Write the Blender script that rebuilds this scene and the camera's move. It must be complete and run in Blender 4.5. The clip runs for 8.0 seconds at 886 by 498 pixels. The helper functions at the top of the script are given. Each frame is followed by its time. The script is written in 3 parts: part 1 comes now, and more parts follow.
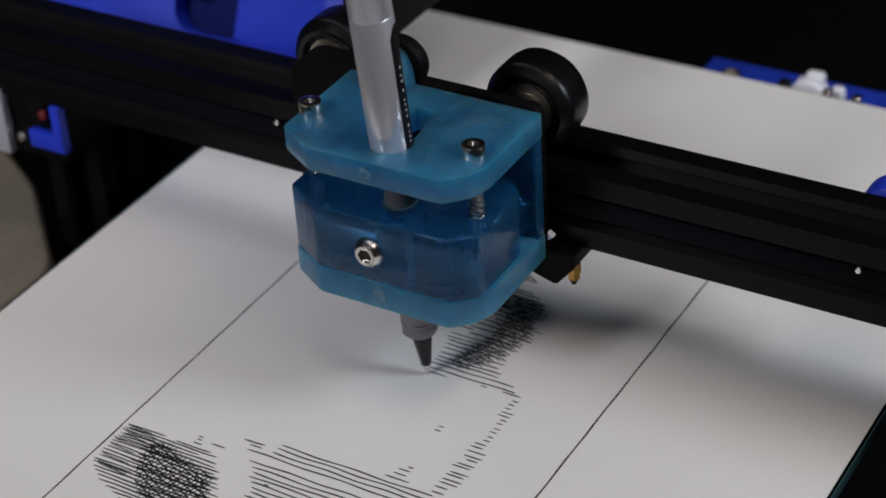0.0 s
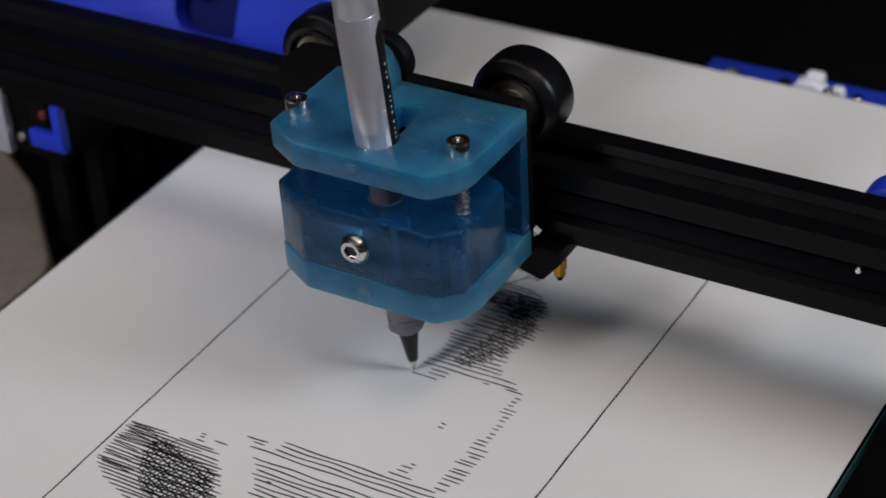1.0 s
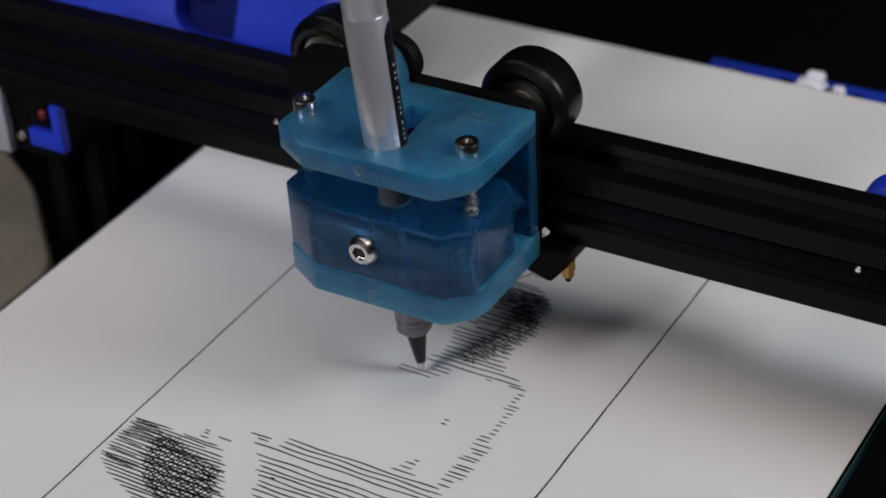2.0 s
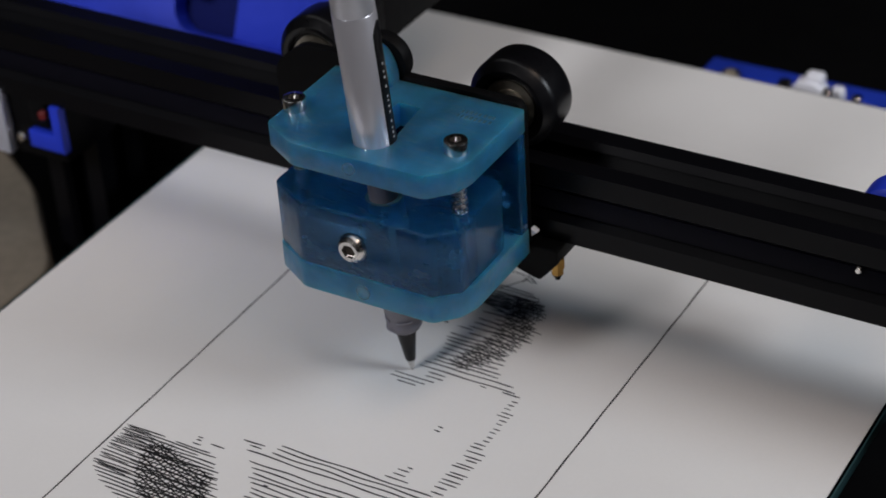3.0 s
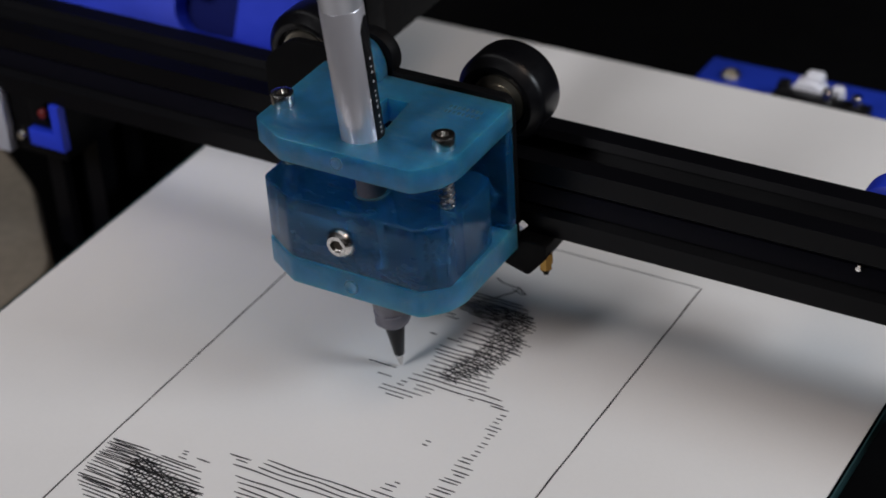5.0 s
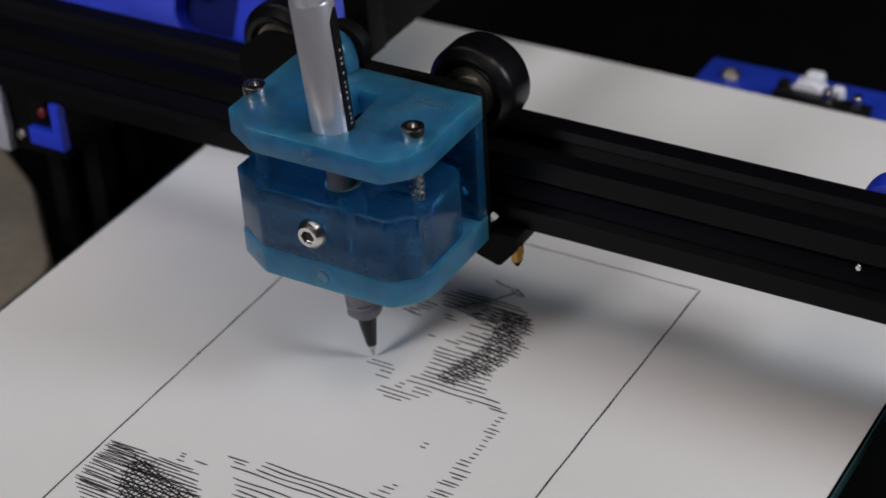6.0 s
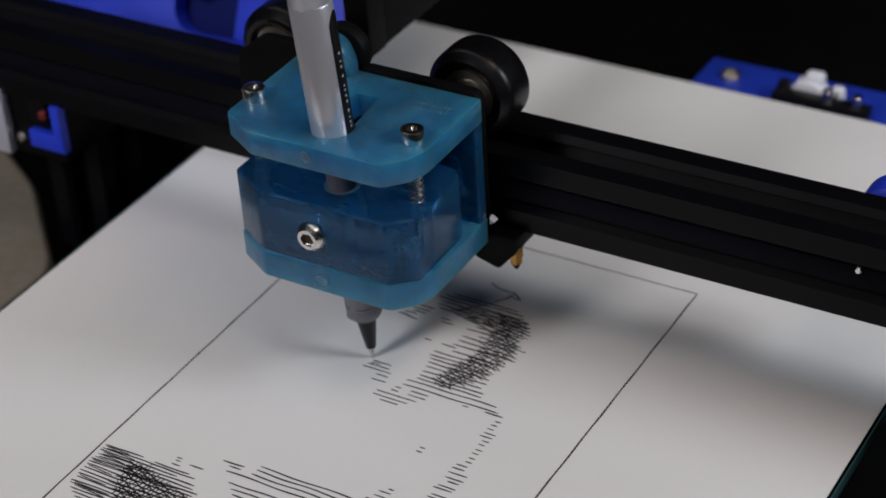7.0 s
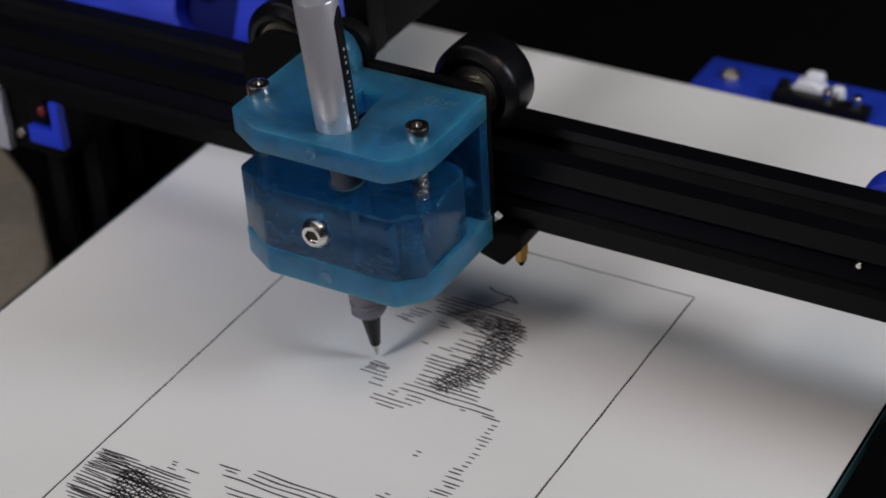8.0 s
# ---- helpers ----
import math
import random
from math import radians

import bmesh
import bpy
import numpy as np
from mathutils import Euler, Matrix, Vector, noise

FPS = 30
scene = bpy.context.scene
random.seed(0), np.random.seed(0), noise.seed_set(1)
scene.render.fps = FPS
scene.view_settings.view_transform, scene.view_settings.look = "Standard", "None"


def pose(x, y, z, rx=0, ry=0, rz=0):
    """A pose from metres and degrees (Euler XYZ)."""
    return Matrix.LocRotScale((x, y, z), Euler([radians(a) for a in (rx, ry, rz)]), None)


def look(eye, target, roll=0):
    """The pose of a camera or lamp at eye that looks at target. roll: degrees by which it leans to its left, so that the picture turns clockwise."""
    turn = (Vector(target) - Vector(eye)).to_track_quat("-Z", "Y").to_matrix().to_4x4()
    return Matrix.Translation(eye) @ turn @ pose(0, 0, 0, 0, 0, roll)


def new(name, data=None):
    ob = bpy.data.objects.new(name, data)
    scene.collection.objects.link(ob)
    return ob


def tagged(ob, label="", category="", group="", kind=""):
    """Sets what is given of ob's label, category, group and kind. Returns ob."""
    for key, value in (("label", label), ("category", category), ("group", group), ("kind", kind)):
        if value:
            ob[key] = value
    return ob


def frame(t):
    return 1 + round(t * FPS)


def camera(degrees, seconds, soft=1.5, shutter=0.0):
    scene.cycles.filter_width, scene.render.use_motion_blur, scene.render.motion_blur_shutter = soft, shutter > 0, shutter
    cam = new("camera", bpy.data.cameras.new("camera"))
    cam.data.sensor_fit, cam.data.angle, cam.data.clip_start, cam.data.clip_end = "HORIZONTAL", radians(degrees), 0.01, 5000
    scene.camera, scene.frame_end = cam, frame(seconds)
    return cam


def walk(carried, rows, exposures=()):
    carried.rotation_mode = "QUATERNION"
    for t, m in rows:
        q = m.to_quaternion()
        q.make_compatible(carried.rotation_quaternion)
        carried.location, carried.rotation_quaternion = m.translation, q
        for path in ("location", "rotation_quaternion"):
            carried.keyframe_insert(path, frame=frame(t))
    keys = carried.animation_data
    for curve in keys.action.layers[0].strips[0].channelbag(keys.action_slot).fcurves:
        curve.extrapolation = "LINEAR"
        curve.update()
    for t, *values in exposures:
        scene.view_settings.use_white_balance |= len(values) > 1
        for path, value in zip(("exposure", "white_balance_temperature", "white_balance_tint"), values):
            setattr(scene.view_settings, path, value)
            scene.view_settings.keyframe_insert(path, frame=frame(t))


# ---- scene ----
# camera: stands still
cam = camera(24.45, 8.0, soft=1.7)
EYE = look((0.23034, -0.35495, 0.29648), (-0.01782, 0.03913, -0.01452), -3.87)
cam.data.dof.use_dof, cam.data.dof.focus_distance, cam.data.dof.aperture_fstop = True, 0.462, 14.0
walk(cam, [(0.0, EYE), (8.0, EYE)])

# ---- world and lights ----
world = bpy.data.worlds.new("dim_room")
scene.world = world
world.use_nodes = True
bg = world.node_tree.nodes["Background"]
bg.inputs["Color"].default_value = (0.55, 0.6, 0.75, 1)
bg.inputs["Strength"].default_value = 0.001
scene.view_settings.exposure = 0.0


def softbox(name, eye, target, w, h, watts, colour):
    light = bpy.data.lights.new(name, "AREA")
    light.shape, light.size, light.size_y = "RECTANGLE", w, h
    light.energy, light.color = watts, colour
    ob = new(name, light)
    ob.matrix_world = look(eye, target)
    return tagged(ob, "soft lamp added out of view near the plotter", "lamp")


def spot(name, eye, target, degrees, radius, watts, colour):
    light = bpy.data.lights.new(name, "SPOT")
    light.spot_size, light.spot_blend, light.shadow_soft_size = radians(degrees), 1.0, radius
    light.energy, light.color = watts, colour
    ob = new(name, light)
    ob.matrix_world = look(eye, target)
    return tagged(ob, "studio spot lamp aimed at the pen holder", "lamp")


# Wide dim fill, added only to lift the deepest shadow by the carriage.
softbox("overhead_fill_light", (-0.16, -0.05, 0.80), (-0.13, 0.02, 0.0), 1.6, 0.20, 1.1, (0.98, 0.97, 1.0))
softbox("overhead_lamp", (0.25, -0.005, 0.45), (0.15, -0.01, 0.0), 0.30, 0.10, 0.42, (1.0, 0.77, 0.62))
softbox("side_lamp", (0.45, 0.085, 0.30), (0.10, 0.02, 0.0), 0.15, 0.10, 1.15, (0.84, 0.915, 1.0))
spot("studio_spot", (-0.40, -0.93, 0.67), (-0.13, -0.03, 0.0), 26, 0.20, 44.0, (0.985, 0.97, 1.0))

# ---- materials ----
MATS = {}


def material(name, colour, rough=0.5, metal=0.0, grain=0.0, scale=400.0, bump=0.0, bump_scale=600.0, spec=0.5, rough_var=0.0, span=0.4, **more):
    """A procedural surface: two scales of colour variation, roughness variation and fine relief."""
    if name in MATS:
        return MATS[name]
    m = bpy.data.materials.new(name)
    m.use_nodes = True
    nt = m.node_tree
    b = nt.nodes["Principled BSDF"]
    b.inputs["Base Color"].default_value = (*colour, 1)
    b.inputs["Roughness"].default_value = rough
    b.inputs["Metallic"].default_value = metal
    b.inputs["Specular IOR Level"].default_value = spec
    for key, value in more.items():
        b.inputs[key.replace("_", " ")].default_value = value
    co = nt.nodes.new("ShaderNodeTexCoord")
    if grain or rough_var:
        n1, n2 = nt.nodes.new("ShaderNodeTexNoise"), nt.nodes.new("ShaderNodeTexNoise")
        n1.inputs["Scale"].default_value, n1.inputs["Detail"].default_value = scale, 6
        n2.inputs["Scale"].default_value, n2.inputs["Detail"].default_value = scale * 0.09, 4
        add = nt.nodes.new("ShaderNodeMath")
        add.operation = "ADD"
        for n, s in ((n1, 0), (n2, 1)):
            nt.links.new(co.outputs["Object"], n.inputs["Vector"])
            nt.links.new(n.outputs["Fac"], add.inputs[s])
    if grain:
        ramp = nt.nodes.new("ShaderNodeMapRange")
        ramp.inputs["From Min"].default_value, ramp.inputs["From Max"].default_value = 1 - span, 1 + span
        ramp.inputs["To Min"].default_value, ramp.inputs["To Max"].default_value = 1 - grain, 1 + grain
        nt.links.new(add.outputs[0], ramp.inputs["Value"])
        mul = nt.nodes.new("ShaderNodeVectorMath")
        mul.operation = "SCALE"
        mul.inputs[0].default_value = colour
        nt.links.new(ramp.outputs["Result"], mul.inputs["Scale"])
        nt.links.new(mul.outputs["Vector"], b.inputs["Base Color"])
    if rough_var:
        rr = nt.nodes.new("ShaderNodeMapRange")
        rr.inputs["From Min"].default_value, rr.inputs["From Max"].default_value = 1 - span, 1 + span
        rr.inputs["To Min"].default_value, rr.inputs["To Max"].default_value = max(0.02, rough - rough_var), rough + rough_var
        nt.links.new(add.outputs[0], rr.inputs["Value"])
        nt.links.new(rr.outputs["Result"], b.inputs["Roughness"])
    if bump:
        n3 = nt.nodes.new("ShaderNodeTexNoise")
        n3.inputs["Scale"].default_value, n3.inputs["Detail"].default_value = bump_scale, 5
        nt.links.new(co.outputs["Object"], n3.inputs["Vector"])
        bn = nt.nodes.new("ShaderNodeBump")
        bn.inputs["Strength"].default_value, bn.inputs["Distance"].default_value = bump, 0.0003
        nt.links.new(n3.outputs["Fac"], bn.inputs["Height"])
        nt.links.new(bn.outputs["Normal"], b.inputs["Normal"])
    MATS[name] = m
    return m


PAPER = material("satin_white_sheet", (0.78, 0.77, 0.76), 0.34, grain=0.015, scale=900, bump=0.03, bump_scale=1500, spec=0.4, rough_var=0.05)
INK = material("black_ink", (0.020, 0.020, 0.023), 0.55, grain=0.3, scale=1500)
GLASS = material("green_edged_glass", (0.35, 0.75, 0.72), 0.03, Transmission_Weight=1.0, IOR=1.5)
ALU = material("black_anodised_aluminium", (0.0032, 0.0032, 0.0042), 0.32, grain=0.10, scale=40, rough_var=0.05, spec=0.09)
BLACK = material("black_steel_plate", (0.0035, 0.0035, 0.004), 0.5, grain=0.2, scale=500, rough_var=0.1, spec=0.08)
RUBBER = material("black_polymer_tyre", (0.0035, 0.0035, 0.0045), 0.32, grain=0.2, scale=900, rough_var=0.06, spec=0.28)
BELT = material("ribbed_black_rubber_belt", (0.0035, 0.0035, 0.007), 0.5, grain=0.2, scale=600, spec=0.06)
STEEL = material("polished_steel", (0.70, 0.68, 0.66), 0.24, 1.0, grain=0.06, scale=900, rough_var=0.06)
DARKSTEEL = material("oiled_bearing_steel", (0.52, 0.49, 0.42), 0.38, 1.0, grain=0.1, scale=900, rough_var=0.08)
# Near-black steel colour that paints the shade inside screw sockets.
SOCKET_SHADE = material("socket_shade_steel", (0.030, 0.022, 0.016), 0.7, 0.2, grain=0.2, scale=900)
BRASS = material("brass", (0.36, 0.21, 0.06), 0.3, 1.0, grain=0.1, scale=900, rough_var=0.08)
RESIN = material("frosted_blue_resin", (0.078, 0.365, 0.660), 0.28, grain=0.22, scale=170, span=0.20, Transmission_Weight=0.70, IOR=1.42,
                 Subsurface_Weight=1.0, Subsurface_Radius=(0.2, 0.8, 1.1), Subsurface_Scale=0.015, Specular_Tint=(0.95, 0.97, 1.0, 1.0))
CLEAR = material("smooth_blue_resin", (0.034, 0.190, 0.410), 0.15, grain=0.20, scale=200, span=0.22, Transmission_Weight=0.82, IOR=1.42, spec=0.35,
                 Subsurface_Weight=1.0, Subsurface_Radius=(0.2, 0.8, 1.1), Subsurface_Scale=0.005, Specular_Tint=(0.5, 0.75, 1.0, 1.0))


def scuffed(mat, amount, tint):
    """Pale rubbed streaks and cloudy patches over a resin, with finely ground relief."""
    nt = mat.node_tree
    b = nt.nodes["Principled BSDF"]
    source = b.inputs["Base Color"].links[0].from_socket
    co, mp = nt.nodes.new("ShaderNodeTexCoord"), nt.nodes.new("ShaderNodeMapping")
    mp.inputs["Scale"].default_value = (260.0, 900.0, 700.0)
    mp.inputs["Rotation"].default_value = (0.0, 0.0, 0.6)
    streak, cloud, fine = (nt.nodes.new("ShaderNodeTexNoise") for _ in range(3))
    streak.inputs["Scale"].default_value, streak.inputs["Detail"].default_value = 1.0, 8
    cloud.inputs["Scale"].default_value, cloud.inputs["Detail"].default_value = 95.0, 4
    fine.inputs["Scale"].default_value, fine.inputs["Detail"].default_value = 2600.0, 3
    nt.links.new(co.outputs["Object"], mp.inputs["Vector"])
    nt.links.new(mp.outputs["Vector"], streak.inputs["Vector"])
    for n in (cloud, fine):
        nt.links.new(co.outputs["Object"], n.inputs["Vector"])
    mul = nt.nodes.new("ShaderNodeMath")
    mul.operation = "MULTIPLY"
    nt.links.new(streak.outputs["Fac"], mul.inputs[0])
    nt.links.new(cloud.outputs["Fac"], mul.inputs[1])
    ramp = nt.nodes.new("ShaderNodeMapRange")
    ramp.inputs["From Min"].default_value, ramp.inputs["From Max"].default_value = 0.255, 0.38
    ramp.inputs["To Min"].default_value, ramp.inputs["To Max"].default_value = 0.0, amount
    nt.links.new(mul.outputs[0], ramp.inputs["Value"])
    mix = nt.nodes.new("ShaderNodeMix")
    mix.data_type = "RGBA"
    nt.links.new(ramp.outputs["Result"], mix.inputs["Factor"])
    nt.links.new(source, mix.inputs["A"])
    mix.inputs["B"].default_value = (*tint, 1)
    nt.links.new(mix.outputs["Result"], b.inputs["Base Color"])
    cut_through = nt.nodes.new("ShaderNodeMapRange")
    weight = b.inputs["Transmission Weight"].default_value
    cut_through.inputs["To Min"].default_value, cut_through.inputs["To Max"].default_value = weight, weight * 0.55
    nt.links.new(ramp.outputs["Result"], cut_through.inputs["Value"])
    nt.links.new(cut_through.outputs["Result"], b.inputs["Transmission Weight"])
    bump = nt.nodes.new("ShaderNodeBump")
    bump.inputs["Strength"].default_value, bump.inputs["Distance"].default_value = 0.12, 0.0001
    nt.links.new(fine.outputs["Fac"], bump.inputs["Height"])
    nt.links.new(bump.outputs["Normal"], b.inputs["Normal"])


WORN = material("rubbed_blue_resin", (0.062, 0.185, 0.265), 0.35, grain=0.35, scale=700, rough_var=0.1, Transmission_Weight=0.35)
# Paler than the holder's resin, to carry glints and bright streaks.
GLINT_RESIN = material("pale_glint_resin", (0.26, 0.55, 0.74), 0.05, grain=0.1, scale=500, Transmission_Weight=0.75, IOR=1.5,
                Subsurface_Weight=1.0, Subsurface_Radius=(0.5, 0.8, 1.0), Subsurface_Scale=0.003)
scuffed(RESIN, 0.24, (0.34, 0.50, 0.60))
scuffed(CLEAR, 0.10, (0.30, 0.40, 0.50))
SILVER = material("silver_painted_barrel", (0.74, 0.73, 0.79), 0.30, 0.66, grain=0.012, scale=260, rough_var=0.012)
SILVER2 = material("pale_silver_cap", (0.50, 0.50, 0.54), 0.36, 0.5, grain=0.03, scale=900)
GRIP = material("grey_translucent_grip", (0.125, 0.12, 0.145), 0.38, grain=0.1, scale=700, rough_var=0.06)
PENBLACK = material("black_pen_plastic", (0.008, 0.008, 0.009), 0.28, grain=0.1, scale=700, spec=0.25)
EDGE = material("ground_glass_edge", (0.025, 0.080, 0.090), 0.5, grain=0.2, scale=300, rough_var=0.1, Transmission_Weight=0.3)
GRIPMARK = material("worn_grey_print", (0.20, 0.195, 0.23), 0.5, grain=0.1, scale=900)
WHITEPRINT = material("white_print", (0.45, 0.45, 0.47), 0.5, grain=0.05, scale=900)
BLUE = material("blue_coated_metal", (0.012, 0.038, 0.55), 0.5, grain=0.08, scale=300, rough_var=0.08, bump=0.02)
# The housing's blue made much darker, to paint the shade in its recess.
BLUE2 = material("shaded_blue_recess", (0.006, 0.010, 0.09), 0.8, grain=0.1, scale=300, spec=0.1)
PCB = material("blue_solder_mask", (0.018, 0.048, 0.46), 0.35, grain=0.08, scale=500, rough_var=0.06)
NYLON = material("white_nylon", (0.82, 0.83, 0.90), 0.4, grain=0.03, scale=500)
RED = material("red_plastic", (0.12, 0.008, 0.010), 0.4, grain=0.1, scale=500)
GREYMETAL = material("grey_zinc_plate", (0.72, 0.75, 0.88), 0.38, 0.6, grain=0.08, scale=400, rough_var=0.08)
TAN = material("tan_cloth", (0.20, 0.172, 0.132), 0.85, grain=0.2, scale=260, bump=0.25, bump_scale=900)
TABLE = material("black_tabletop", (0.004, 0.004, 0.0045), 0.8, grain=0.25, scale=60, spec=0.05)
WALL = material("black_backdrop_cloth", (0.001, 0.001, 0.0012), 0.95, grain=0.2, scale=60, spec=0.0)

# ---- mesh helpers, in millimetres ----
MM = 0.001


def part(name, bm, mat, parent=None, label="", smooth=40):
    """Links a bmesh drawn in millimetres as one mesh object under its thing."""
    bmesh.ops.scale(bm, vec=(MM, MM, MM), verts=bm.verts)
    bmesh.ops.recalc_face_normals(bm, faces=bm.faces)
    me = bpy.data.meshes.new(name)
    bm.to_mesh(me)
    bm.free()
    me.materials.append(mat)
    if smooth:
        me.shade_smooth()
        me.set_sharp_from_angle(angle=radians(smooth))
    ob = new(name, me)
    if parent:
        ob.parent = parent
    return tagged(ob, label)


def thing(name, label, category, **more):
    return tagged(new(name), label, category, **more)


def bevelled(bm, geom_edges, width, seg=2):
    if width > 0:
        bmesh.ops.bevel(bm, geom=geom_edges, offset=width, segments=seg, profile=0.5, affect="EDGES", clamp_overlap=True)


def box(x0, x1, y0, y1, z0, z1, bevel=0.4, seg=2, bm=None):
    own = bmesh.new()
    bmesh.ops.create_cube(own, size=1)
    for v in own.verts:
        v.co = ((x0 + x1) / 2 + v.co.x * (x1 - x0), (y0 + y1) / 2 + v.co.y * (y1 - y0), (z0 + z1) / 2 + v.co.z * (z1 - z0))
    bevelled(own, own.edges[:], bevel, seg)
    return merged(bm, own)


def merged(bm, own):
    if bm is None:
        return own
    me = bpy.data.meshes.new("tmp")
    own.to_mesh(me)
    own.free()
    bm.from_mesh(me)
    bpy.data.meshes.remove(me)
    return bm


def prism(outline, lo, hi, axis="z", bevel=0.3, seg=2, bm=None):
    """An extruded outline. axis z: (x, y) points; axis x: (y, z) points; axis y: (x, z) points."""
    own = bmesh.new()
    put = {"z": lambda a, b, c: (a, b, c), "x": lambda a, b, c: (c, a, b), "y": lambda a, b, c: (a, c, b)}[axis]
    low = [own.verts.new(put(a, b, lo)) for a, b in outline]
    top = [own.verts.new(put(a, b, hi)) for a, b in outline]
    own.faces.new(low)
    own.faces.new(list(reversed(top)))
    n = len(outline)
    for i in range(n):
        own.faces.new((low[i], top[i], top[(i + 1) % n], low[(i + 1) % n]))
    bmesh.ops.recalc_face_normals(own, faces=own.faces)
    if bevel > 0:
        caps = set(low), set(top)
        rim = [e for e in own.edges if any(e.verts[0] in c and e.verts[1] in c for c in caps)]
        bevelled(own, rim, bevel, seg)
    return merged(bm, own)


def lathe(profile, centre, axis=(0, 0, 1), seg=40, bm=None):
    """A turned body: (radius, height) points along the axis from centre."""
    own = bmesh.new()
    turn = Vector(axis).normalized().to_track_quat("Z", "Y").to_matrix()
    rings = []
    for r, h in profile:
        if r < 1e-6:
            rings.append([own.verts.new(Vector(centre) + turn @ Vector((0, 0, h)))])
        else:
            rings.append([own.verts.new(Vector(centre) + turn @ Vector((r * math.cos(a), r * math.sin(a), h)))
                          for a in (2 * math.pi * k / seg for k in range(seg))])
    for a, b in zip(rings, rings[1:]):
        for k in range(seg):
            j = (k + 1) % seg
            if len(a) == 1 and len(b) > 1:
                own.faces.new((a[0], b[k], b[j]))
            elif len(b) == 1 and len(a) > 1:
                own.faces.new((a[k], a[j], b[0]))
            elif len(a) > 1:
                own.faces.new((a[k], a[j], b[j], b[k]))
    if len(rings[0]) > 1:
        own.faces.new(rings[0])
    if len(rings[-1]) > 1:
        own.faces.new(rings[-1])
    bmesh.ops.recalc_face_normals(own, faces=own.faces)
    return merged(bm, own)


def cut(bm, cutter):
    """The body less the cutter, both in millimetres."""
    obs = []
    for b in (bm, cutter):
        bmesh.ops.recalc_face_normals(b, faces=b.faces)
        me = bpy.data.meshes.new("tmp")
        b.to_mesh(me)
        b.free()
        obs.append(new("tmp", me))
    mod = obs[0].modifiers.new("cut", "BOOLEAN")
    mod.operation, mod.object, mod.solver = "DIFFERENCE", obs[1], "EXACT"
    bpy.context.view_layer.update()
    me = bpy.data.meshes.new_from_object(obs[0].evaluated_get(bpy.context.evaluated_depsgraph_get()))
    out = bmesh.new()
    out.from_mesh(me)
    bpy.data.meshes.remove(me)
    for o in obs:
        data = o.data
        bpy.data.objects.remove(o)
        bpy.data.meshes.remove(data)
    return out


def rounded(points, radius, steps=5):
    """A closed outline with its corners rounded."""
    out = []
    n = len(points)
    for i in range(n):
        p, q, r = Vector(points[i - 1]), Vector(points[i]), Vector(points[(i + 1) % n])
        k = radius[i] if isinstance(radius, (list, tuple)) else radius
        if k <= 0:
            out.append(tuple(q))
            continue
        a, b = q + (p - q).normalized() * k, q + (r - q).normalized() * k
        for s in range(steps + 1):
            t = s / steps
            out.append(tuple(a * (1 - t) ** 2 + q * 2 * t * (1 - t) + b * t * t))
    return out


def cap_screw(name, centre, axis, r=2.75, h=3.0, socket=1.45, parent=None, label="", domed=False):
    """A socket-head screw: turned head with a hexagonal recess."""
    if domed:
        prof = [(r, 0), (r, 0.4), (r * 0.97, 0.9), (r * 0.86, h * 0.62), (r * 0.68, h * 0.88), (socket * 1.25, h)]
    else:
        prof = [(r, 0), (r, h - 0.35), (r - 0.12, h - 0.1), (r - 0.4, h), (socket * 1.2, h)]
    own = lathe(prof[:-1], centre, axis, 36)
    turn = Vector(axis).normalized().to_track_quat("Z", "Y").to_matrix()
    hexa = bmesh.new()
    ring = []
    for z in (h - 1.3, h + 1):
        w = socket
        ring.append([hexa.verts.new(Vector(centre) + turn @ Vector((w * math.cos(k * math.pi / 3), w * math.sin(k * math.pi / 3), z))) for k in range(6)])
    hexa.faces.new(ring[0])
    hexa.faces.new(ring[1])
    for k in range(6):
        hexa.faces.new((ring[0][k], ring[0][(k + 1) % 6], ring[1][(k + 1) % 6], ring[1][k]))
    screw = part(name, cut(own, hexa), STEEL, parent, label, 35)
    # The socket's shade is a dark disc laid on its floor.
    floor_at = Vector(centre) + turn @ Vector((0, 0, h - 1.28))
    part("socket", lathe([(0, 0), (socket * 0.84, 0), (socket * 0.84, 0.12), (0, 0.12)], floor_at, axis, 6), SOCKET_SHADE, screw, "dark disc added for the shade in a hexagonal socket", 30)
    return screw
